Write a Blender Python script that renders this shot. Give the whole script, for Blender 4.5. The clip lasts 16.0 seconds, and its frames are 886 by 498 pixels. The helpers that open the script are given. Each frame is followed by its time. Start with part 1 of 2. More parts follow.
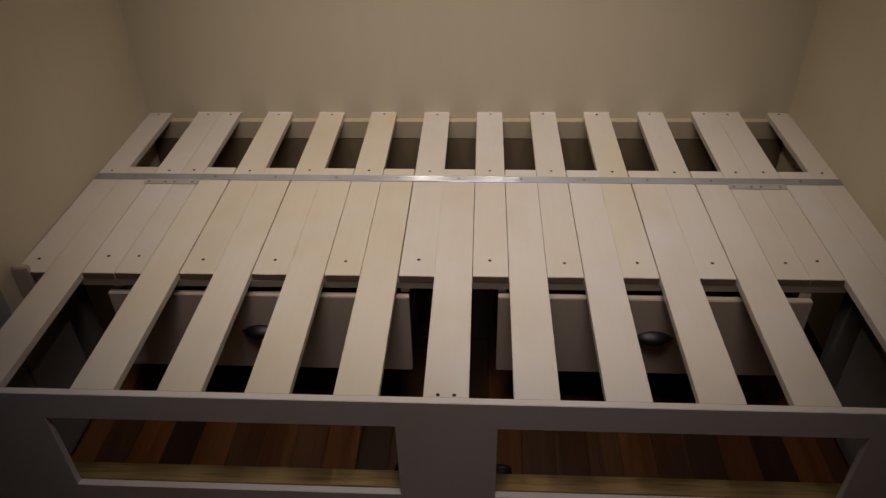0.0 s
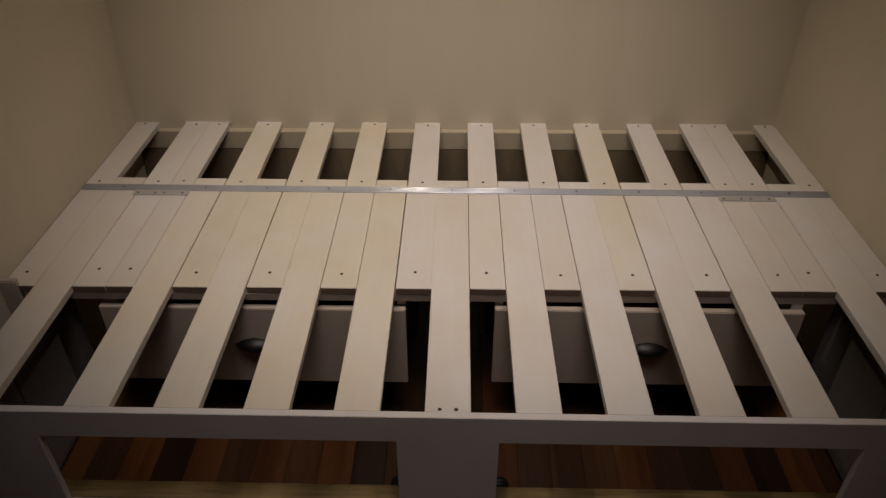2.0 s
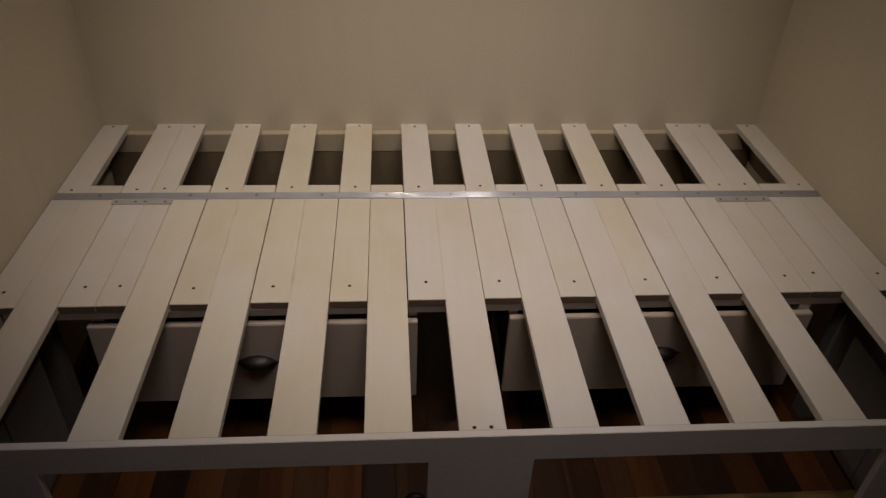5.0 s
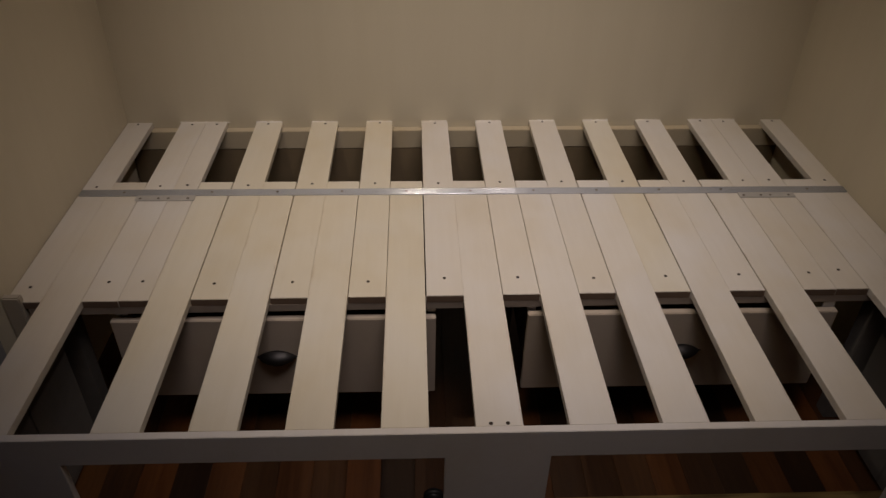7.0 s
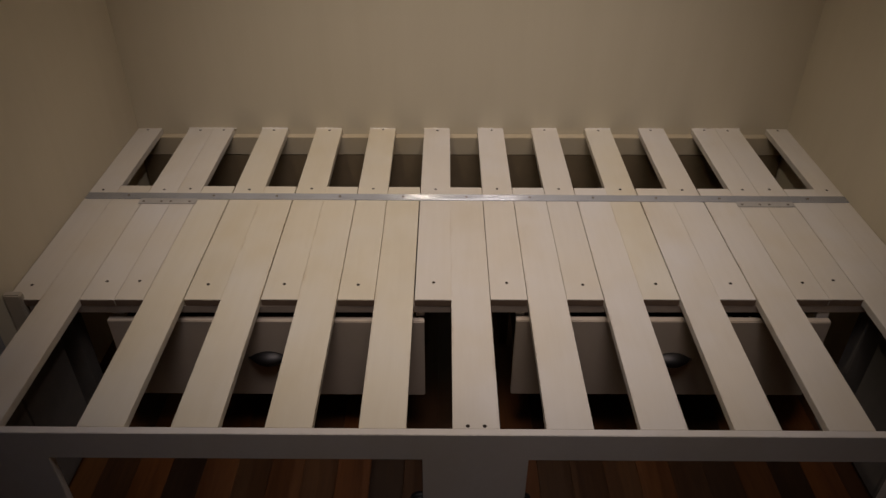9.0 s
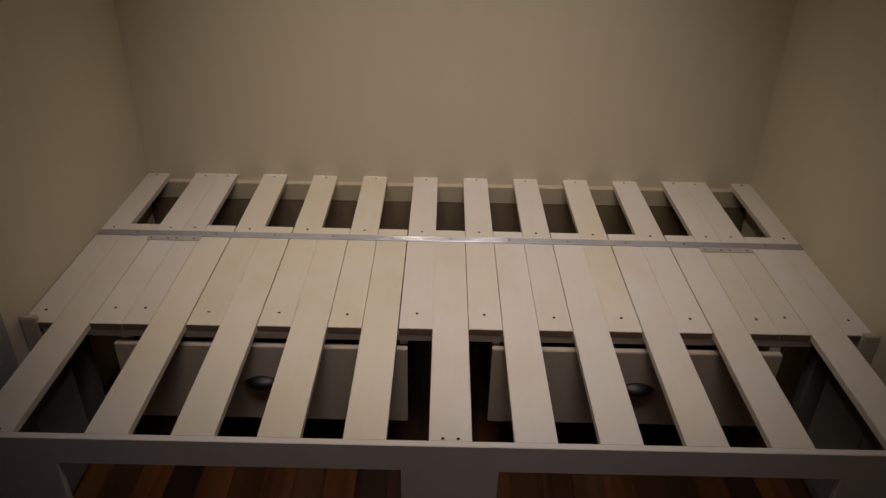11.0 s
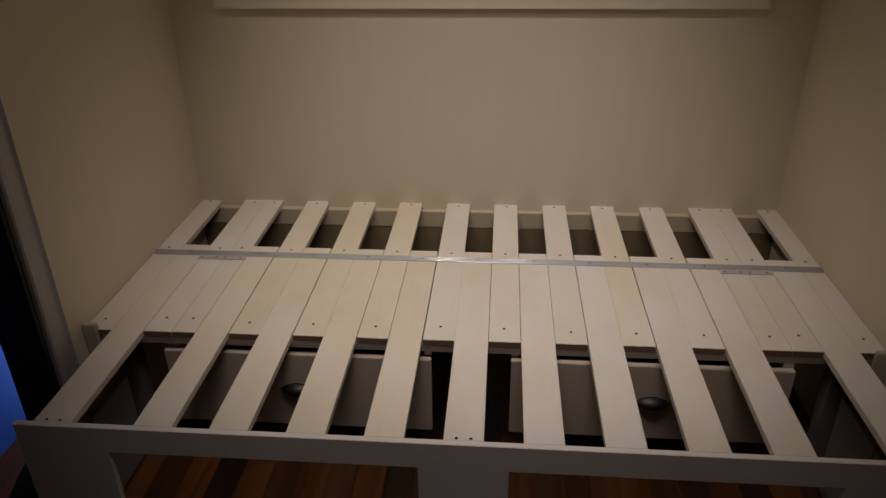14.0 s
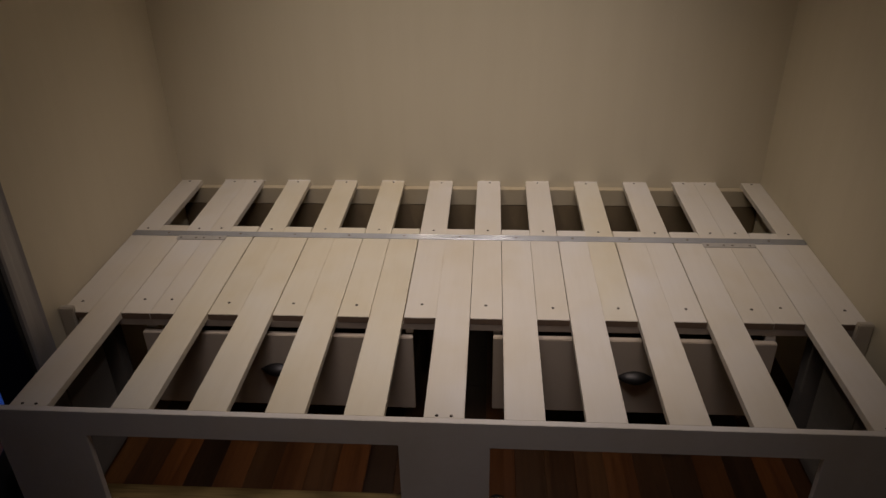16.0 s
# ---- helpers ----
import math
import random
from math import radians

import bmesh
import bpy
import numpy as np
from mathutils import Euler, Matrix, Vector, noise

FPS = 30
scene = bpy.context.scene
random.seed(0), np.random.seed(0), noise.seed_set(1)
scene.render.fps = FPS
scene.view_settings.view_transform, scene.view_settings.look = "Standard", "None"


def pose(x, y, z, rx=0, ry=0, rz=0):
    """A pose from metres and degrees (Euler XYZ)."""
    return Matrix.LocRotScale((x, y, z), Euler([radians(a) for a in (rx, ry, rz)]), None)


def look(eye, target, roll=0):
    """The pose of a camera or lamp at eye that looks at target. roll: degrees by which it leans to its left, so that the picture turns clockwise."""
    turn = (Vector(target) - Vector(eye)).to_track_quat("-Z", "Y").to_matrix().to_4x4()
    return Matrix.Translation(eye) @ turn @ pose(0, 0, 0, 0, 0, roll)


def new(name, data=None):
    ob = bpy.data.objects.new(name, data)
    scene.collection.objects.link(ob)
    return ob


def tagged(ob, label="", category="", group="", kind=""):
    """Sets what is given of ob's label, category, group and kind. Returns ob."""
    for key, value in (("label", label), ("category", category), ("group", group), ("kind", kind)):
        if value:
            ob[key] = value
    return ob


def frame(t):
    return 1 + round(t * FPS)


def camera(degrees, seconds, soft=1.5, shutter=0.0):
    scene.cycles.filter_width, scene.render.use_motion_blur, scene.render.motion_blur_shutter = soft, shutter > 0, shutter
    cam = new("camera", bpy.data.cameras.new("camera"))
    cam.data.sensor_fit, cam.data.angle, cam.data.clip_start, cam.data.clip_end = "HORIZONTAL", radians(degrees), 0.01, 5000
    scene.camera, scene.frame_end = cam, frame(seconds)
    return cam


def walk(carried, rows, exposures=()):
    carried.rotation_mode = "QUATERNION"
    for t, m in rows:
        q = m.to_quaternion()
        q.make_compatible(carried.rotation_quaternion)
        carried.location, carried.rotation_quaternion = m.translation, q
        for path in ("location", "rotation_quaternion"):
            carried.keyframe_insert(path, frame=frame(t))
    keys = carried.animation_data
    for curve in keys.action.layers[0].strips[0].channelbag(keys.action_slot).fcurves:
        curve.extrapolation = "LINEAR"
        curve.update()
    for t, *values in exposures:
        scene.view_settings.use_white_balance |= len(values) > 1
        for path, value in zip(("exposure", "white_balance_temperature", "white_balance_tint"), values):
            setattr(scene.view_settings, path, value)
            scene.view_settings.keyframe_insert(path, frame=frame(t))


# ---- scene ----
cam = camera(62.2, 16.0, soft=1.45)
PATH = [
    (0, (0.062, -2.262, 1.522), (-0.038, -0.644, 0.351), -1.3),
    (0.5, (0.054, -2.266, 1.528), (-0.048, -0.651, 0.353), -0.9),
    (1, (0.043, -2.269, 1.525), (-0.058, -0.65, 0.354), -1.3),
    (1.5, (0.025, -2.259, 1.527), (-0.048, -0.635, 0.362), -0.4),
    (2, (0.011, -2.253, 1.532), (-0.023, -0.622, 0.375), 0.0),
    (2.5, (-0.021, -2.246, 1.53), (-0.027, -0.614, 0.374), 0.7),
    (3, (-0.07, -2.235, 1.532), (-0.016, -0.603, 0.377), 2.2),
    (3.5, (-0.118, -2.223, 1.526), (0.0, -0.595, 0.37), 2.9),
    (4, (-0.177, -2.212, 1.528), (-0.005, -0.595, 0.364), 1.8),
    (4.5, (-0.197, -2.199, 1.525), (-0.009, -0.586, 0.358), 1.9),
    (5, (-0.173, -2.181, 1.525), (-0.026, -0.565, 0.356), 2.5),
    (5.2, (-0.161, -2.175, 1.524), (-0.073, -0.563, 0.344), 2.1),
    (7.5, (-0.156, -2.187, 1.522), (-0.087, -0.568, 0.349), 0.7),
    (8, (-0.114, -2.19, 1.52), (-0.093, -0.567, 0.35), 0.9),
    (8.5, (-0.077, -2.197, 1.53), (-0.063, -0.575, 0.36), 1.1),
    (9, (-0.064, -2.207, 1.524), (-0.065, -0.574, 0.369), 0.3),
    (9.5, (-0.088, -2.215, 1.523), (-0.026, -0.577, 0.377), 1.0),
    (9.7, (-0.114, -2.227, 1.526), (-0.011, -0.589, 0.383), 0.9),
    (11.8, (0.056, -2.489, 1.564), (-0.053, -0.737, 0.606), 0.7),
    (12, (0.069, -2.507, 1.563), (-0.065, -0.757, 0.604), 0.2),
    (12.5, (0.07, -2.507, 1.557), (-0.067, -0.757, 0.6), -0.7),
    (13, (0.068, -2.5, 1.58), (-0.074, -0.738, 0.646), -0.3),
    (13.5, (0.064, -2.509, 1.575), (-0.085, -0.74, 0.652), -0.1),
    (14, (0.065, -2.512, 1.569), (-0.085, -0.743, 0.647), -0.7),
    (14.5, (0.069, -2.51, 1.566), (-0.07, -0.745, 0.636), -0.4),
    (15, (0.078, -2.504, 1.564), (-0.055, -0.742, 0.629), -0.6),
    (15.5, (0.087, -2.502, 1.554), (-0.038, -0.749, 0.601), -1.1),
    (16, (0.093, -2.495, 1.555), (-0.032, -0.752, 0.582), -1.1),
]
walk(cam, [(t, look(eye, target, roll)) for t, eye, target, roll in PATH],
     [(0.0, -0.1), (2.5, -0.11), (4.2, -0.25), (7.5, -0.26), (9.5, -0.27), (12.0, -0.14), (16.0, -0.2)])

# ---- light ----
world = bpy.data.worlds.new("world")
scene.world = world
world.use_nodes = True
world.node_tree.nodes["Background"].inputs[0].default_value = (0.02, 0.025, 0.04, 1)
world.node_tree.nodes["Background"].inputs[1].default_value = 0.05

def downlight(name, at, aim, power, size, cone, colour):
    """A lamp in the ceiling that shines down in a soft-edged cone."""
    data = bpy.data.lights.new(name, "SPOT")
    data.energy, data.shadow_soft_size, data.color = power, size, colour
    data.spot_size, data.spot_blend = radians(cone), 1.0
    ob = new(name, data)
    ob.matrix_world = look(at, aim)
    return ob


downlight("ceiling_lamp", (0.0, -1.66, 2.75), (0.0, -0.76, 0.6), 88, 0.4, 60, (1.0, 0.885, 0.865))
downlight("ceiling_downlight", (-0.8, -1.1, 3.3), (0.0, -0.36, 0.7), 73, 0.035, 51, (1.0, 0.855, 0.67))
downlight("ceiling_downlight", (0.74, -1.1, 3.3), (-0.03, -0.36, 0.7), 58, 0.035, 50, (1.0, 0.87, 0.81))

# unseen lamp, added low down to brighten the blue wall beyond the doorway
far_data = bpy.data.lights.new("closet_lamp", "POINT")
far_data.energy, far_data.shadow_soft_size = 2.4, 0.06
far_data.color = (1.0, 0.88, 0.72)
far_lamp = new("closet_lamp", far_data)
far_lamp.location = (-1.21, -0.58, 0.3)


# ---- materials ----
def material(name):
    m = bpy.data.materials.new(name)
    m.use_nodes = True
    return m, m.node_tree.nodes, m.node_tree.links, m.node_tree.nodes["Principled BSDF"]


def noise_node(n, l, scale, detail=4, rough=0.6, stretch=(1, 1, 1), shift=None):
    """Noise in object space, stretched along an axis."""
    co, mp = n.new("ShaderNodeTexCoord"), n.new("ShaderNodeMapping")
    mp.inputs["Scale"].default_value = stretch
    l.new(co.outputs["Object"], mp.inputs["Vector"])
    if shift:
        l.new(shift, mp.inputs["Location"])
    t = n.new("ShaderNodeTexNoise")
    t.inputs["Scale"].default_value, t.inputs["Detail"].default_value, t.inputs["Roughness"].default_value = scale, detail, rough
    l.new(mp.outputs["Vector"], t.inputs["Vector"])
    return t.outputs["Fac"]


def ramp(n, l, fac, stops):
    r = n.new("ShaderNodeValToRGB")
    while len(r.color_ramp.elements) < len(stops):
        r.color_ramp.elements.new(0.5)
    for e, (pos, col) in zip(r.color_ramp.elements, stops):
        e.position, e.color = pos, (*col, 1)
    l.new(fac, r.inputs["Fac"])
    return r.outputs["Color"]


def blend(n, l, a, b, fac, kind="MULTIPLY"):
    x = n.new("ShaderNodeMix")
    x.data_type, x.blend_type = "RGBA", kind
    if isinstance(fac, (int, float)):
        x.inputs["Factor"].default_value = fac
    else:
        l.new(fac, x.inputs["Factor"])
    l.new(a, x.inputs["A"])
    l.new(b, x.inputs["B"])
    return x.outputs["Result"]


def bump(n, l, bsdf, fac, strength, distance=0.001):
    b = n.new("ShaderNodeBump")
    b.inputs["Strength"].default_value, b.inputs["Distance"].default_value = strength, distance
    l.new(fac, b.inputs["Height"])
    l.new(b.outputs["Normal"], bsdf.inputs["Normal"])


def random_tint(n, l, lo, hi):
    """A tint from each object's own random number."""
    info = n.new("ShaderNodeObjectInfo")
    return ramp(n, l, info.outputs["Random"], [(0, lo), (1, hi)]), info.outputs["Random"]


def painted_wood(name, base, lo, hi, rough, yellow=0.0):
    m, n, l, s = material(name)
    tint, rnd = random_tint(n, l, lo, hi)
    sh = n.new("ShaderNodeCombineXYZ")
    mul = n.new("ShaderNodeMath")
    mul.operation = "MULTIPLY"
    mul.inputs[1].default_value = 37.0
    l.new(rnd, mul.inputs[0])
    l.new(mul.outputs[0], sh.inputs[0])
    l.new(mul.outputs[0], sh.inputs[1])
    grain = noise_node(n, l, 9, 6, 0.65, (9, 0.6, 9), sh.outputs[0])
    stain = noise_node(n, l, 3.2, 3, 0.55, (1.5, 1, 1), sh.outputs[0])
    c = ramp(n, l, stain, [(0.25, tuple(v * 0.93 * k for v, k in zip(base, (1, 0.97, 0.9)))), (0.55, base), (1.0, base)])
    c = blend(n, l, c, tint, 1.0)
    g = ramp(n, l, grain, [(0.3, (0.9, 0.88, 0.84)), (0.6, (1, 1, 1))])
    c = blend(n, l, c, g, 0.25)
    if yellow:
        # old varnish yellowing that runs on from slat to slat
        geo, yellowish = n.new("ShaderNodeNewGeometry"), n.new("ShaderNodeTexNoise")
        yellowish.inputs["Scale"].default_value, yellowish.inputs["Detail"].default_value = 3.4, 3
        l.new(geo.outputs["Position"], yellowish.inputs["Vector"])
        c = blend(n, l, c, ramp(n, l, yellowish.outputs["Fac"], [(0.36, (1, 1, 1)), (0.5, (1.0, 0.98, 0.93)), (0.66, (0.985, 0.94, 0.84))]), yellow)
        # grubby, rubbed long edges, in patches
        co, xyz = n.new("ShaderNodeTexCoord"), n.new("ShaderNodeSeparateXYZ")
        l.new(co.outputs["Object"], xyz.inputs[0])
        side, near = n.new("ShaderNodeMath"), n.new("ShaderNodeMapRange")
        side.operation = "ABSOLUTE"
        l.new(xyz.outputs[0], side.inputs[0])
        l.new(side.outputs[0], near.inputs["Value"])
        near.inputs["From Min"].default_value, near.inputs["From Max"].default_value = 0.0385, 0.0432
        patch = ramp(n, l, noise_node(n, l, 14, 5, 0.7, (3, 1, 1), sh.outputs[0]), [(0.5, (0, 0, 0)), (0.74, (0.55, 0.55, 0.55))])
        rub = n.new("ShaderNodeMath")
        rub.operation = "MULTIPLY"
        l.new(near.outputs[0], rub.inputs[0])
        l.new(patch, rub.inputs[1])
        brown = n.new("ShaderNodeRGB")
        brown.outputs[0].default_value = (0.66, 0.55, 0.44, 1)
        c = blend(n, l, c, brown.outputs[0], rub.outputs[0])
    scuff = noise_node(n, l, 11, 5, 0.7, (1.6, 0.7, 1), sh.outputs[0])
    c = blend(n, l, c, ramp(n, l, scuff, [(0.66, (1, 1, 1)), (0.74, (0.9, 0.87, 0.83)), (0.82, (0.78, 0.74, 0.7))]), 0.45)
    l.new(c, s.inputs["Base Color"])
    r = n.new("ShaderNodeMapRange")
    r.inputs["To Min"].default_value, r.inputs["To Max"].default_value = rough - 0.1, rough + 0.12
    l.new(stain, r.inputs["Value"])
    l.new(r.outputs[0], s.inputs["Roughness"])
    bump(n, l, s, grain, 0.09, 0.001)
    return m


def wall_paint(name, base, rough=0.75):
    m, n, l, s = material(name)
    big = noise_node(n, l, 1.3, 3, 0.5)
    fine = noise_node(n, l, 140, 3, 0.6)
    streak = noise_node(n, l, 5, 3, 0.6, (3, 3, 0.25))
    c = ramp(n, l, big, [(0.3, tuple(v * 0.95 for v in base)), (0.7, base)])
    c = blend(n, l, c, ramp(n, l, streak, [(0.35, (0.955, 0.95, 0.935)), (0.62, (1, 1, 1))]), 0.5)
    l.new(c, s.inputs["Base Color"])
    s.inputs["Roughness"].default_value = rough
    bump(n, l, s, fine, 0.12, 0.001)
    return m


def floor_wood():
    m, n, l, s = material("hardwood_boards")
    info = n.new("ShaderNodeObjectInfo")
    tone = ramp(n, l, info.outputs["Random"], [(0.0, (0.03, 0.013, 0.005)), (0.25, (0.065, 0.028, 0.009)), (0.5, (0.16, 0.054, 0.012)), (0.75, (0.042, 0.018, 0.006)), (1.0, (0.16, 0.064, 0.016))])
    sh, mul = n.new("ShaderNodeCombineXYZ"), n.new("ShaderNodeMath")
    mul.operation = "MULTIPLY"
    mul.inputs[1].default_value = 51.0
    l.new(info.outputs["Random"], mul.inputs[0])
    l.new(mul.outputs[0], sh.inputs[1])
    grain = noise_node(n, l, 14, 6, 0.7, (8, 0.5, 8), sh.outputs[0])
    c = blend(n, l, tone, ramp(n, l, grain, [(0.3, (0.62, 0.55, 0.5)), (0.65, (1.05, 1.03, 1.0))]), 0.85)
    l.new(c, s.inputs["Base Color"])
    s.inputs["Roughness"].default_value = 0.42
    bump(n, l, s, grain, 0.15, 0.001)
    return m


def brushed_metal():
    m, n, l, s = material("brushed_aluminium")
    brush = noise_node(n, l, 60, 4, 0.6, (0.15, 6, 6))
    smear = noise_node(n, l, 6, 4, 0.6)
    # neutral metal tinted blue to give the highlight its cool lamp colour
    l.new(ramp(n, l, smear, [(0.3, (0.63, 0.645, 0.69)), (0.65, (0.77, 0.79, 0.85))]), s.inputs["Base Color"])
    s.inputs["Metallic"].default_value = 0.5
    s.inputs["Roughness"].default_value = 0.25
    bump(n, l, s, brush, 0.06, 0.0003)
    return m


def pine_grain():
    """Raw pine with long streaks along the board."""
    m, n, l, s = material("raw_pine")
    streak = noise_node(n, l, 16, 5, 0.65, (0.5, 9, 9))
    l.new(ramp(n, l, streak, [(0.3, (0.16, 0.105, 0.038)), (0.5, (0.27, 0.185, 0.07)), (0.7, (0.33, 0.235, 0.09))]), s.inputs["Base Color"])
    s.inputs["Roughness"].default_value = 0.6
    bump(n, l, s, streak, 0.1, 0.001)
    return m


def plain(name, color, rough, metal=0.0, vary=0.15, scale=30):
    m, n, l, s = material(name)
    f = noise_node(n, l, scale, 4, 0.6)
    l.new(ramp(n, l, f, [(0.3, tuple(v * (1 - vary) for v in color)), (0.7, color)]), s.inputs["Base Color"])
    s.inputs["Roughness"].default_value, s.inputs["Metallic"].default_value = rough, metal
    bump(n, l, s, f, 0.08, 0.001)
    return m


PAINT = painted_wood("white_painted_slat", (0.75, 0.715, 0.685), (0.96, 0.935, 0.89), (1.0, 0.99, 0.98), 0.36, 0.75)
# thin paint of some fixed slats; on sliding slats it stands for warm light
WARM = painted_wood("thinly_painted_warm_slat", (0.74, 0.698, 0.62), (0.975, 0.95, 0.905), (1.0, 0.985, 0.965), 0.38, 0.8)
PANEL = painted_wood("white_painted_panel", (0.73, 0.69, 0.66), (0.98, 0.97, 0.96), (1, 1, 1), 0.45)
# white drawer paint, darkened and warmed for the shade and floor bounce there
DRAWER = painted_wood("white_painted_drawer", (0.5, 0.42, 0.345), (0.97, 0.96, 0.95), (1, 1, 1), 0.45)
# cream lowered in the colour, as the rail's face gets little light
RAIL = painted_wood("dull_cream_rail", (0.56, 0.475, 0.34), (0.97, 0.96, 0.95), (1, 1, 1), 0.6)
RAW = plain("raw_timber_edge", (0.19, 0.125, 0.085), 0.8)
WALL = wall_paint("cream_wall_paint", (0.665, 0.594, 0.455))
# white trim greyed in its colour, for the shade around the doorway
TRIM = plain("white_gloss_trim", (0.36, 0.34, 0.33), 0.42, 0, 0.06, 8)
SILL = wall_paint("cream_gloss_trim", (0.74, 0.67, 0.54), 0.45)
CEILING = wall_paint("ceiling_paint", (0.7, 0.67, 0.62))
BOARDS = floor_wood()
METAL = brushed_metal()
SCREW = plain("dark_screw_head", (0.06, 0.045, 0.035), 0.5, 0.6)
DULL = plain("dull_brown_screw", (0.2, 0.165, 0.135), 0.5, 0.3)
BLOCK = wall_paint("cream_board_paint", (0.5, 0.44, 0.36), 0.55)
PEWTER = plain("dark_pewter", (0.075, 0.07, 0.07), 0.55, 1.0)
PLATE = plain("dull_taupe_metal", (0.56, 0.53, 0.5), 0.5, 0.25)
FRONT_RAIL = plain("taupe_timber_rail", (0.36, 0.29, 0.235), 0.7)
# grey that stands for shade under the outer slats
SHADE_GREY = plain("dark_grey_paint", (0.17, 0.155, 0.14), 0.6)
RUBBER = plain("black_rubber", (0.012, 0.012, 0.012), 0.55)
HARDBOARD = plain("brown_hardboard", (0.15, 0.115, 0.08), 0.7, 0, 0.25, 12)
BACKING = plain("olive_brown_backing", (0.23, 0.17, 0.1), 0.7, 0, 0.2, 9)
PINE = pine_grain()
BLACK = plain("black_stained_timber", (0.012, 0.011, 0.01), 0.5)
HEAP_BLACK = plain("black_cloth", (0.012, 0.011, 0.011), 0.9, 0, 0.3, 60)
BLUE = wall_paint("blue_paint", (0.014, 0.1, 0.66), 0.9)
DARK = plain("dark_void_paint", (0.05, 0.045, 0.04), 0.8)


# ---- builders ----
def add_box(bm, x0, x1, y0, y1, z0, z1, mat=0):
    v = [bm.verts.new((x, y, z)) for z in (z0, z1) for y in (y0, y1) for x in (x0, x1)]
    faces = []
    for ids in ((0, 2, 3, 1), (4, 5, 7, 6), (0, 1, 5, 4), (2, 6, 7, 3), (1, 3, 7, 5), (0, 4, 6, 2)):
        f = bm.faces.new([v[i] for i in ids])
        f.material_index = mat
        faces.append(f)
    return faces


def box(x0, x1, y0, y1, z0, z1, bevel=0.0, segments=2):
    bm = bmesh.new()
    add_box(bm, x0, x1, y0, y1, z0, z1)
    if bevel:
        bmesh.ops.bevel(bm, geom=bm.edges[:], offset=bevel, segments=segments, affect="EDGES")
    return bm


def part(name, bm, mat, parent, label="", smooth=False):
    me = bpy.data.meshes.new(name)
    bm.to_mesh(me)
    bm.free()
    for m in mat if isinstance(mat, (list, tuple)) else (mat,):
        me.materials.append(m)
    if smooth:
        for p in me.polygons:
            p.use_smooth = True
    ob = new(name, me)
    if parent:
        ob.parent = parent
    if label:
        tagged(ob, label)
    return ob


def again(ob, parent, location):
    """The same piece once more, on the same mesh."""
    o = new(ob.name.split(".")[0], ob.data)
    o.parent, o.location = parent, location
    return o


def structure(name, bm, mat, label, category):
    return tagged(part(name, bm, mat, None), label, category, kind="structure")


def empty(name, label, category, location=(0, 0, 0)):
    ob = new(name)
    ob.location = location
    return tagged(ob, label, category)


# ---- plan ----
H = 0.45            # top of the slats
TH = 0.019          # slat thickness
P = 0.0886          # slat pitch
SW, FW = 0.0893, 0.0846   # widths of the sliding and the fixed slats
SKEW = 0.009        # the wall and the fixed slats stand a little askew to the sliding frame
WALL_Y = 0.001      # the wall in the middle of the alcove
X = 1.07            # side walls of the alcove
Y_BAR, Y_REAR, Y_END, Y_LIP, Y_FRONT = -0.442, -0.381, -0.8905, -1.2735, -1.2895
ROOM_Y, TOP = -4.4, 3.4
DOOR_A, DOOR_B, DOOR_Z = -1.06, -1.9, 2.05   # doorway in the side wall
CLOSET = -1.42

def askew(ob):
    """Turns a thing along the wall into the wall's own direction."""
    ob.rotation_euler, ob.location = (0, 0, math.atan(SKEW)), (0, WALL_Y, 0)
    return ob


# ---- room ----
askew(structure("wall_north", box(-X - 0.12, X + 0.12, 0, 0.12, 0, TOP), WALL, "cream painted plaster wall behind the bed", "wall"))
structure("wall_east", box(X, X + 0.115, ROOM_Y, 0.05, 0, TOP), WALL, "cream painted plaster side wall of the alcove", "wall")
bm = bmesh.new()
add_box(bm, -X - 0.1, -X, DOOR_A, 0.05, 0, TOP)
add_box(bm, -X - 0.1, -X, DOOR_B, DOOR_A, DOOR_Z, TOP)
add_box(bm, -X - 0.1, -X, ROOM_Y, DOOR_B, 0, TOP)
structure("wall_west", bm, WALL, "cream painted side wall with an open doorway", "wall")
structure("wall_south", box(-X - 0.1, X + 0.12, ROOM_Y - 0.12, ROOM_Y, 0, TOP), WALL, "cream painted wall behind the camera", "wall")
structure("ceiling", box(-X - 0.6, X + 0.12, ROOM_Y - 0.12, 0.12, TOP, TOP + 0.1), CEILING, "flat white painted plaster ceiling", "ceiling")
# the small dark space behind the doorway
structure("wall_closet", box(CLOSET - 0.1, CLOSET, -2.2, -0.3, 0, TOP), BLUE, "deep blue painted wall seen through the doorway", "wall")
# unseen end walls, added to close the space and coloured dark as unlit
structure("wall_closet_north", box(CLOSET, -X - 0.1, -0.42, -0.3, 0, TOP), DARK, "unseen end wall beyond the doorway, coloured dark to keep it unlit", "wall")
structure("wall_closet_south", box(CLOSET, -X - 0.1, -2.2, -2.08, 0, TOP), DARK, "unseen end wall beyond the doorway, coloured dark to keep it unlit", "wall")


def baseboard(x0, x1, y0, y1, label):
    bm = bmesh.new()
    add_box(bm, x0, x1, y0, y1, 0, 0.12)
    top = [e for e in bm.edges if all(v.co.z > 0.1 for v in e.verts)]
    bmesh.ops.bevel(bm, geom=top, offset=0.006, segments=3, affect="EDGES")
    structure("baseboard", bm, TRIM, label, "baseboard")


baseboard(X - 0.016, X, ROOM_Y, -0.93, "white gloss skirting board along the side wall")
baseboard(-X, -X + 0.016, ROOM_Y, DOOR_B - 0.09, "white gloss skirting board beside the doorway")


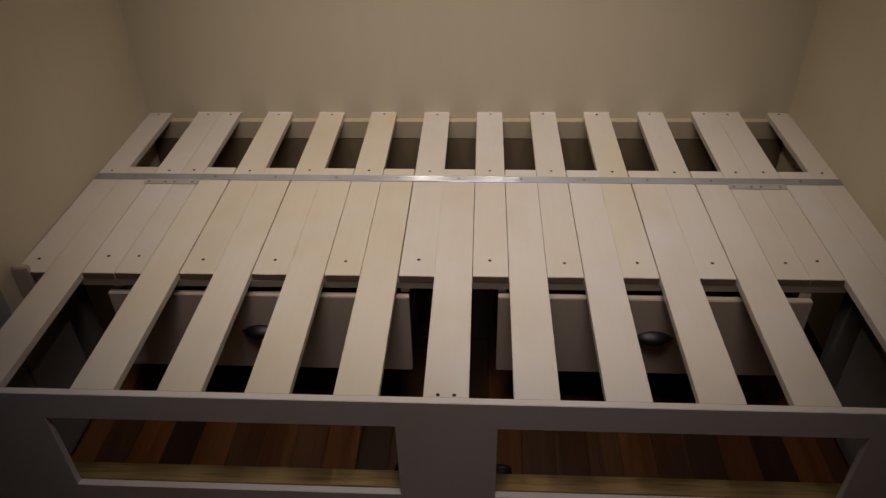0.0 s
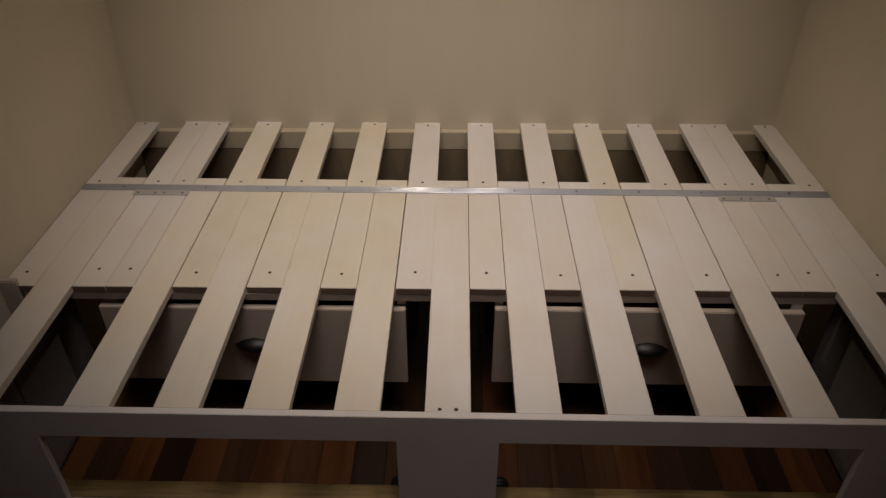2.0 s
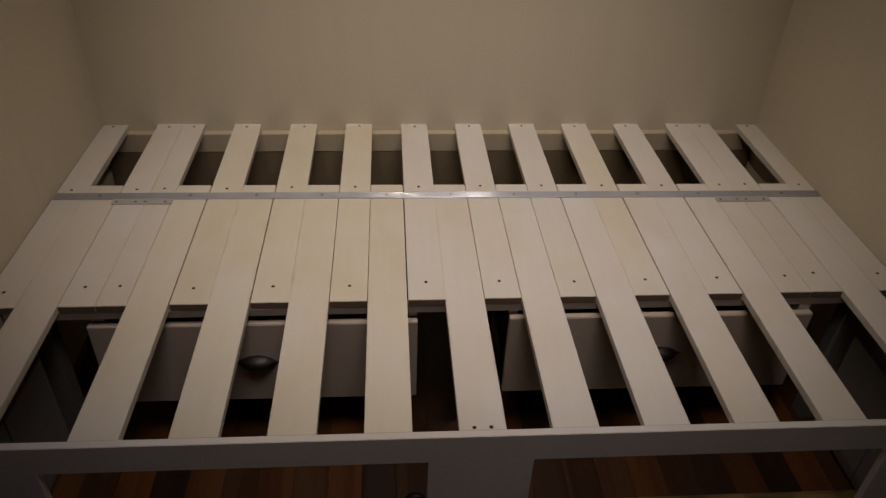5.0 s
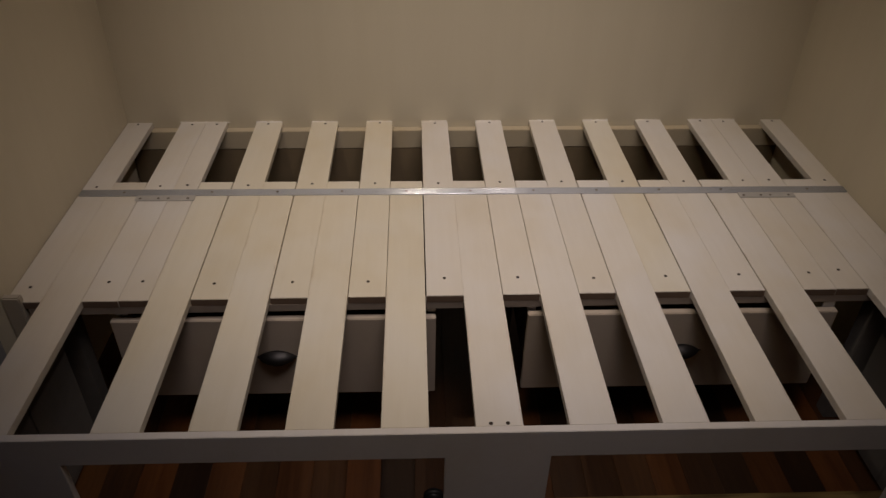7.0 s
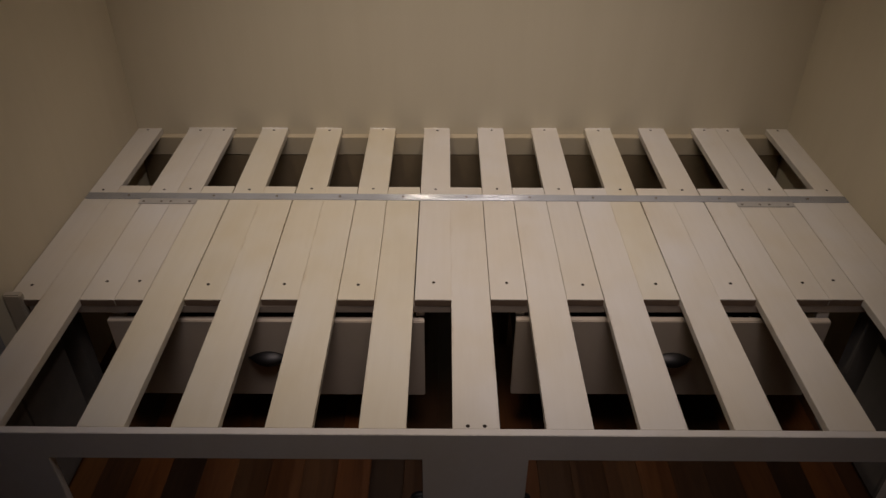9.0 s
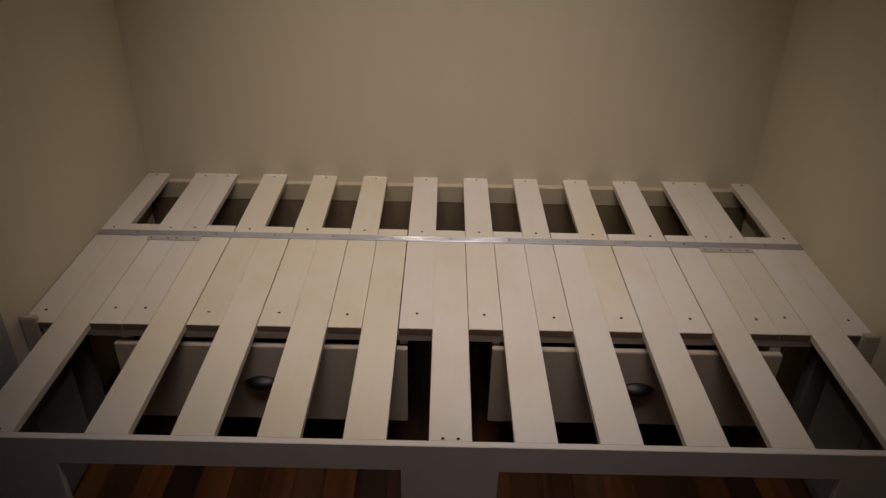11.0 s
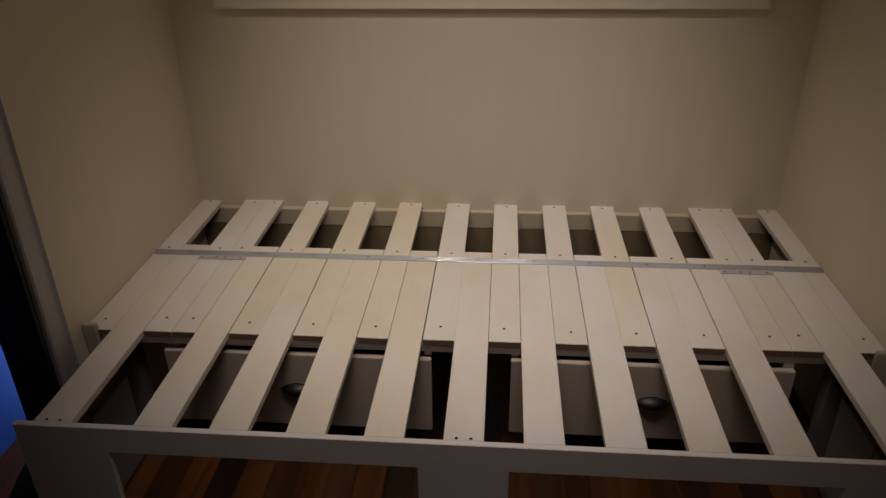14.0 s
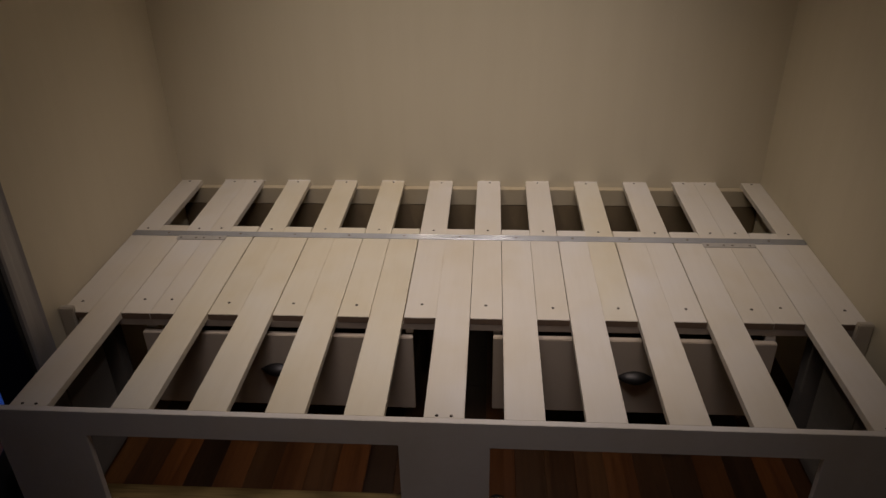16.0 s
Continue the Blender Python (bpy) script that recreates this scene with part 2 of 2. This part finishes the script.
def architrave(y_in, way):
    """A moulded door casing with two rounded ridges, from floor to head."""
    bm = bmesh.new()
    prof = [(0.0, 0.0), (0.0, 0.012), (0.008, 0.018), (0.016, 0.012), (0.022, 0.011), (0.05, 0.014), (0.058, 0.02), (0.068, 0.022), (0.085, 0.022), (0.09, 0.018), (0.09, 0.0)]
    rings = []
    for z in (0.0, DOOR_Z + 0.09):
        rings.append([bm.verts.new((-X + d, y_in + way * u, z)) for u, d in prof])
    k = len(prof)
    for i in range(k):
        bm.faces.new((rings[0][i], rings[0][(i + 1) % k], rings[1][(i + 1) % k], rings[1][i]))
    bm.faces.new(rings[0][::-1])
    bm.faces.new(rings[1])
    bmesh.ops.recalc_face_normals(bm, faces=bm.faces[:])
    return bm


door = empty("door_1", "white moulded timber door casing of an open doorway", "door frame")
tagged(door, kind="structure")
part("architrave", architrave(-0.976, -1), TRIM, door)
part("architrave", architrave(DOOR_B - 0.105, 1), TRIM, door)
part("jamb", box(-X - 0.104, -X + 0.008, DOOR_A - 0.022, DOOR_A, 0, DOOR_Z, 0.002), BLACK, door, "black stained door lining")
part("jamb", box(-X - 0.104, -X + 0.008, DOOR_B, DOOR_B + 0.022, 0, DOOR_Z, 0.002), BLACK, door, "black stained door lining")
part("head", box(-X - 0.104, -X + 0.008, DOOR_B + 0.022, DOOR_A - 0.022, DOOR_Z - 0.022, DOOR_Z, 0.002), BLACK, door, "black stained door lining")


# apron board of the window above
sill = structure("window_sill", box(-0.908, 0.912, -0.016, 0, 1.155, 1.26, 0.003), SILL, "white painted timber board under the window", "window trim")
askew(sill)

# ---- fixed half of the bed ----
base = empty("daybed_base", "white painted slatted daybed base built into the alcove", "bed")
XS = {1: -0.9462, 11: 0.9560, **{k: (k - 6) * 2 * P for k in range(2, 11)}}
XF = {2: -0.8608, 3: -0.7875, **{k: (2 * k - 15) * P for k in range(4, 12)}, 12: 0.7928, 13: 0.8710}
SHIFT = {4: 0.0014, 5: 0.0013, 6: 0.0002, 7: 0.0015, 8: 0.0, 9: -0.0005, 10: -0.0015, 11: -0.0014}   # some seams closed, some open
NARROW = {2: 0.0792, 3: 0.0662, 12: 0.0770, 13: 0.0782}


def place(ob, x, y=0.0):
    """Lays a slat at its place, square to the front."""
    ob.location = (x, y, 0)
    return ob


def slat_mesh(w, y0, y1):
    bm = box(-w / 2, w / 2, y0, y1, H - TH, H, 0.0009, 2)
    if y0 > -1:
        # the sawn end shows bare timber along its upper edge
        bmesh.ops.bisect_plane(bm, geom=bm.verts[:] + bm.edges[:] + bm.faces[:], plane_co=(0, 0, H - 0.0085), plane_no=(0, 0, 1))
        for f in bm.faces:
            c = f.calc_center_median()
            if abs(f.normal.y) > 0.3 and c.y < y0 + 0.01:
                f.material_index = 1 if c.z > H - 0.0085 else 2
    return bm


def screw_mesh(r=0.0033):
    """A countersunk screw head, dished, with a cross slot."""
    bm = bmesh.new()
    rings = []
    for rad, z in ((r * 1.25, 0.0002), (r * 1.1, 0.0009), (r, 0.0004), (r * 0.45, 0.0002)):
        rings.append([bm.verts.new((rad * math.cos(a * math.tau / 10), rad * math.sin(a * math.tau / 10), z)) for a in range(10)])
    for a, b in zip(rings, rings[1:]):
        for i in range(10):
            bm.faces.new((a[i], a[(i + 1) % 10], b[(i + 1) % 10], b[i]))
    bm.faces.new(rings[-1])
    return bm


screw_proto = None


def screw(parent, x, y, z=H):
    """A dark screw head on a slat."""
    global screw_proto
    if screw_proto is None:
        screw_proto = part("screw", screw_mesh(), SCREW, parent)
        screw_proto.location = (x, y, z)
        return screw_proto
    return again(screw_proto, parent, (x, y, z))


FRONT_SCREW = {2: -0.829, 3: -0.8275, 4: -0.839, 5: -0.8365, 6: -0.837, 7: -0.8265, 8: -0.8265, 9: -0.832, 10: -0.8275, 11: -0.824, 12: -0.8195, 13: -0.8095}
rng = random.Random(4)
YELLOWED = (4, 5, 6, 10)
protos = {}
for k in XF:
    if k in NARROW:
        s = part("slat", slat_mesh(NARROW[k], Y_END, 0.0), (PAINT, RAW, RAW), base)
    elif (k in YELLOWED) not in protos:
        s = part("slat", slat_mesh(FW, Y_END, 0.0), (WARM if k in YELLOWED else PAINT, RAW, RAW), base, "thinly painted slat with the yellow timber showing through" if k in YELLOWED else "")
        protos[k in YELLOWED] = s
    else:
        s = again(protos[k in YELLOWED], base, (0, 0, 0))
    place(s, XF[k] + SHIFT.get(k, 0.0), XF[k] * SKEW + rng.uniform(-0.0008, 0.0006))
    for dx, y in zip((rng.uniform(-0.002, 0.002), 0.0, rng.uniform(-0.004, 0.004)), (FRONT_SCREW[k] - XF[k] * SKEW, -0.392, -0.0125)):
        screw(s, dx, y + (rng.uniform(-0.003, 0.003) if y > -0.5 else 0))
for x, edge in ((-1.0315, XS[1] - SW / 2), (1.0325, XS[11] + SW / 2)):
    # scribed to the wall, its inner edge along the last sliding slat
    bm = slat_mesh(0.074, Y_END, 0.0)
    for v in bm.verts:
        if v.co.x * x < 0:
            v.co.x += edge - x - math.copysign(0.037, -x) + math.copysign(0.0006, -x)
    s = part("slat", bm, (PAINT, RAW, RAW), base)
    s.location = (x, x * SKEW, 0)
    for y in (-0.836 if x < 0 else -0.825, -0.396, -0.0135):
        screw(s, 0.002 if x > 0 else -0.002, y)

def caulk(seed):
    """A ragged bead of filler between a slat's end and the wall."""
    r = random.Random(seed)
    bm = bmesh.new()
    k = 14
    rows = []
    for i in range(k + 1):
        u = -0.5 + i / k
        h, d = r.uniform(0.0004, 0.0026), r.uniform(0.003, 0.0065)
        rows.append([bm.verts.new((u * FW * 0.98, y, z)) for y, z in ((-d, H), (-d * 0.5, H + h), (-0.0002, H + h * 1.3), (-0.0002, H - 0.004))])
    for a, b in zip(rows, rows[1:]):
        for j in range(3):
            bm.faces.new((a[j], a[j + 1], b[j + 1], b[j]))
    bmesh.ops.recalc_face_normals(bm, faces=bm.faces[:])
    return bm


beads = [part("filler_bead", caulk(k), PAINT, base) for k in range(4)]
for i, b in enumerate(beads):
    b.location = (XF[4 + i], WALL_Y + XF[4 + i] * SKEW, 0)
for i, k in enumerate((2, 3, 8, 9, 10, 11, 12, 13)):
    again(beads[i % 4], base, (XF[k], WALL_Y + XF[k] * SKEW, 0))

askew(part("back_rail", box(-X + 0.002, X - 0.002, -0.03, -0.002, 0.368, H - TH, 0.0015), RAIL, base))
front_rail = part("front_rail", box(-X + 0.04, X - 0.04, -0.8902, -0.866, 0.4115, H - TH - 0.0001, 0.0003), FRONT_RAIL, base)
front_rail.rotation_euler = (0, 0, math.atan(SKEW))
askew(part("back_panel", box(-X + 0.004, X - 0.004, -0.0285, -0.020, 0.002, 0.367), BACKING, base, "brown hardboard backing"))
for sgn in (-1, 1):
    part("end_block", box(min(sgn * 1.069, sgn * 1.029), max(sgn * 1.069, sgn * 1.029), -0.908, -0.890, 0.0, 0.468, 0.003), BLOCK, base, "upright cream painted board against the wall")
    part("leg", box(min(sgn * 0.945, sgn * 1.0), max(sgn * 0.945, sgn * 1.0), -0.884, -0.84, 0.0, 0.402, 0.002), SHADE_GREY, base, "leg coloured dark grey for the shade under the slats")
    part("leg", box(min(sgn * 0.106, sgn * 0.13), max(sgn * 0.106, sgn * 0.13), -0.55, -0.05, 0.0, 0.402, 0.002), HARDBOARD, base)
    # stop plate over a pair of slats
    plate = part("stop_plate", box(-0.079, 0.079, -0.0125, 0.0125, 0, 0.003, 0.0006), PLATE, base, "flat taupe metal stop plate")
    plate.location = (sgn * 0.829, Y_BAR - 0.0268, H + 0.0005)
    for dx in (-0.066, -0.017, 0.009, 0.061):
        part("screw", screw_mesh(), DULL, plate).location = (dx, -0.003, 0.003)


def cup_pull():
    """A half-round cup handle, pointed at both ends, on a flat flange."""
    bm = bmesh.new()
    nu, nv, w, hgt, dep = 24, 9, 0.05, 0.0205, 0.026
    grid = []
    for i in range(nu + 1):
        u = -1 + 2 * i / nu
        env = max(0.045, 1 - abs(u * 1.08) ** 1.9)
        row = []
        for j in range(nv + 1):
            a = math.pi * 0.62 * j / nv
            row.append(bm.verts.new((u * w, -dep * env ** 0.75 * math.sin(a), hgt * (env ** 0.8) * math.cos(a))))
        grid.append(row)
    for i in range(nu):
        for j in range(nv):
            bm.faces.new((grid[i][j], grid[i][j + 1], grid[i + 1][j + 1], grid[i + 1][j]))
    bmesh.ops.remove_doubles(bm, verts=bm.verts[:], dist=1e-5)
    bmesh.ops.recalc_face_normals(bm, faces=bm.faces[:])
    bmesh.ops.solidify(bm, geom=bm.faces[:], thickness=0.0018)
    return bm


for sgn in (-1, 1):
    for a, b in ((0.108, 0.128), (0.818, 0.846)):
        part("rail_block", box(min(sgn * a, sgn * b), max(sgn * a, sgn * b), -0.880, -0.862, 0.391, 0.4112, 0.001), PANEL, base)
    for a in (0.137, 0.805):
        part("runner", box(min(sgn * a, sgn * (a + 0.016)), max(sgn * a, sgn * (a + 0.016)), -0.85, -0.3, 0.10, 0.1595), HARDBOARD, base, "brown timber drawer runner")

DY = -0.902


def drawer(x0, x1, lift, handle_x):
    """A flat-fronted drawer: its front with a cup handle, two sides, a back and a bottom."""
    thing = empty("drawer", "closed white painted drawer with a dark cup handle, under the slats", "drawer")
    tagged(thing, group="drawers under the bed")
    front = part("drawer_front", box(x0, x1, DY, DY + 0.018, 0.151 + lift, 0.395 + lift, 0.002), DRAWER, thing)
    for xa in (x0 + 0.025, x1 - 0.037):
        part("drawer_side", box(xa, xa + 0.012, DY + 0.0181, -0.42, 0.16, 0.36, 0.001), HARDBOARD, thing, "brown timber side")
    part("drawer_back", box(x0 + 0.0371, x1 - 0.0371, -0.432, -0.42, 0.16, 0.36, 0.001), HARDBOARD, thing, "brown timber back")
    part("drawer_bottom", box(x0 + 0.0372, x1 - 0.0372, DY + 0.0182, -0.4325, 0.161, 0.167), HARDBOARD, thing, "brown hardboard bottom")
    pull = part("cup_handle", cup_pull(), PEWTER, front, "dark pewter cup handle", True)
    pull.location = (handle_x, DY, 0.277 + lift * 0.5)
    return thing


drawer(-0.852, -0.108, -0.004, -0.486)
drawer(0.108, 0.845, 0.002, 0.490)

# ---- sliding half of the bed ----
slide = empty("sliding_bed_frame", "white painted slatted pull-out bed frame, drawn out", "bed frame")
protos = {}
for k in XS:
    # left slats get the warm colour for the yellower light on that side
    yellowish = k in (2, 3, 4, 5)
    if yellowish not in protos:
        s = protos[yellowish] = part("slat", slat_mesh(SW, Y_LIP - 0.0009, Y_REAR), (WARM if yellowish else PAINT,), slide)
    else:
        s = again(protos[yellowish], slide, (0, 0, 0))
    place(s, XS[k])
    if k in (1, 6, 11):
        screw(s, -0.016, Y_LIP + 0.006)
        screw(s, 0.016, Y_LIP + 0.006)


def face_panel():
    """The front board, one sheet with two rectangular openings."""
    xs = [-1.033, -0.82, -0.102, 0.102, 0.82, 1.033]
    zs = [0.004, 0.160, 0.379, H]
    bm = bmesh.new()
    v = {(i, j): bm.verts.new((x, Y_FRONT, z)) for i, x in enumerate(xs) for j, z in enumerate(zs)}
    faces = []
    for i in range(5):
        for j in range(3):
            if j == 1 and i in (1, 3):
                continue
            faces.append(bm.faces.new((v[i, j], v[i + 1, j], v[i + 1, j + 1], v[i, j + 1])))
    out = bmesh.ops.extrude_face_region(bm, geom=faces)
    bmesh.ops.translate(bm, verts=[g for g in out["geom"] if isinstance(g, bmesh.types.BMVert)], vec=(0, Y_LIP - Y_FRONT, 0))
    bmesh.ops.recalc_face_normals(bm, faces=bm.faces[:])
    sharp = [e for e in bm.edges if len(e.link_faces) == 2 and e.calc_face_angle() > 1]
    bmesh.ops.bevel(bm, geom=sharp, offset=0.001, segments=2, affect="EDGES")
    return bm


part("front_panel", face_panel(), PANEL, slide, "white painted front board with two openings")
part("ledger", box(-1.0, 1.0, Y_LIP + 0.001, Y_LIP + 0.016, H - TH - 0.04, H - TH - 0.0005, 0.001), PANEL, slide)
for sgn in (-1, 1):
    # added boards that cover the lit wall and read as shade
    for y0, y1 in ((Y_LIP + 0.0165, -1.1005), (-1.0985, -0.903)):
        part("side_board", box(min(sgn * 0.975, sgn * 0.992), max(sgn * 0.975, sgn * 0.992), y0, y1, 0.012, H - TH - 0.0008, 0.002), SHADE_GREY, slide, "added side board, coloured dark for the shade under the slats")
part("pine_board", box(-0.99, 0.99, -1.2733, -1.228, 0.03, 0.1615, 0.0015), PINE, slide, "raw pine board behind the bottom rail")


def ribbed_bar(x0, x1, width, thick, ribs):
    """A flat metal strip with fine rounded ribs along its length."""
    prof = [(-width / 2, 0.0)]
    steps = ribs * 12
    for i in range(steps + 1):
        u = i / steps
        prof.append((-width / 2 + width * u, thick - 0.0005 * (1 - math.cos(math.tau * ribs * u)) * 0.95))
    prof.append((width / 2, 0.0))
    bm = bmesh.new()
    ends = [[bm.verts.new((x, y, z)) for y, z in prof] for x in (x0, x1)]
    k = len(prof)
    for i in range(k):
        bm.faces.new((ends[0][i], ends[0][(i + 1) % k], ends[1][(i + 1) % k], ends[1][i]))
    bm.faces.new(ends[0])
    bm.faces.new(ends[1][::-1])
    bmesh.ops.recalc_face_normals(bm, faces=bm.faces[:])
    return bm


bar = part("joining_bar", ribbed_bar(-X + 0.006, X - 0.004, 0.0285, 0.004, 7), METAL, slide, "long flat aluminium bar across the slats", True)
bar.location = (0, Y_BAR, H + 0.0005)
steel = part("screw", screw_mesh(), DULL, bar, "dull steel screw")
steel.location = (XS[1], 0, 0.004)
for k in list(XS)[1:]:
    again(steel, bar, (XS[k], 0, 0.004))


def castor_wheel():
    bm = bmesh.new()
    bmesh.ops.create_cone(bm, cap_ends=True, segments=20, radius1=0.024, radius2=0.024, depth=0.022, matrix=Matrix.Rotation(radians(90), 4, "X"))
    rim = [e for e in bm.edges if e.calc_face_angle() > 1]
    bmesh.ops.bevel(bm, geom=rim, offset=0.005, segments=3, affect="EDGES")
    return bm


for x in (-0.116, 0.124):
    w = part("castor_wheel", castor_wheel(), RUBBER, slide, "small black castor wheel", True)
    w.location = (x, -1.122, 0.0245)

# ---- black heap added for the dark shape on the floor beside the bed ----
def heap_mesh():
    """A low crumpled heap with folds running outwards."""
    bm = bmesh.new()
    bmesh.ops.create_icosphere(bm, subdivisions=4, radius=1.0)
    for v in bm.verts:
        d = v.co.normalized()
        fold = 1 + 0.16 * noise.noise(d * 2.3) + 0.07 * noise.noise(d * 6.5 + Vector((3, 1, 7)))
        flare = 1 + 0.35 * max(0.0, -d.z)
        v.co = Vector((d.x * 0.05 * fold * flare, d.y * 0.14 * fold * flare, max(0.0, 0.07 + d.z * 0.11 * fold)))
    return bm


heap = tagged(part("floor_cloth", heap_mesh(), HEAP_BLACK, None, "", True), "added black heap for the dark shape on the floor beside the bed", "cloth")
heap.location = (-1.15, -1.14, 0.0005)

# ---- floor, board by board ----
ground = structure("floor", box(CLOSET - 0.1, X + 0.12, ROOM_Y - 0.12, 0.12, -0.06, -0.02), DARK, "dark mixed-tone hardwood strip floor", "floor")
BW = 0.084
meshes = {}


def floor_board(x, y0, y1):
    """One floor board; boards of the same length share a mesh."""
    key = round(y1 - y0, 3)
    if key in meshes:
        return again(meshes[key], ground, (x, y0, 0))
    b = part("board", box(0.0002, BW - 0.0002, 0.0003, key - 0.0003, -0.019, 0.0, 0.0004, 1), BOARDS, ground)
    b.location = (x, y0, 0)
    meshes[key] = b
    return b


x, y_far = CLOSET, 0.0
while x < X:
    cut = rng.choice((-1.75, -2.1, -2.6, -3.05, -3.5))
    if rng.random() < 0.15:
        cut = rng.choice((-0.45, -0.62))
    floor_board(x, cut, y_far)
    floor_board(x, ROOM_Y, cut)
    x += BW
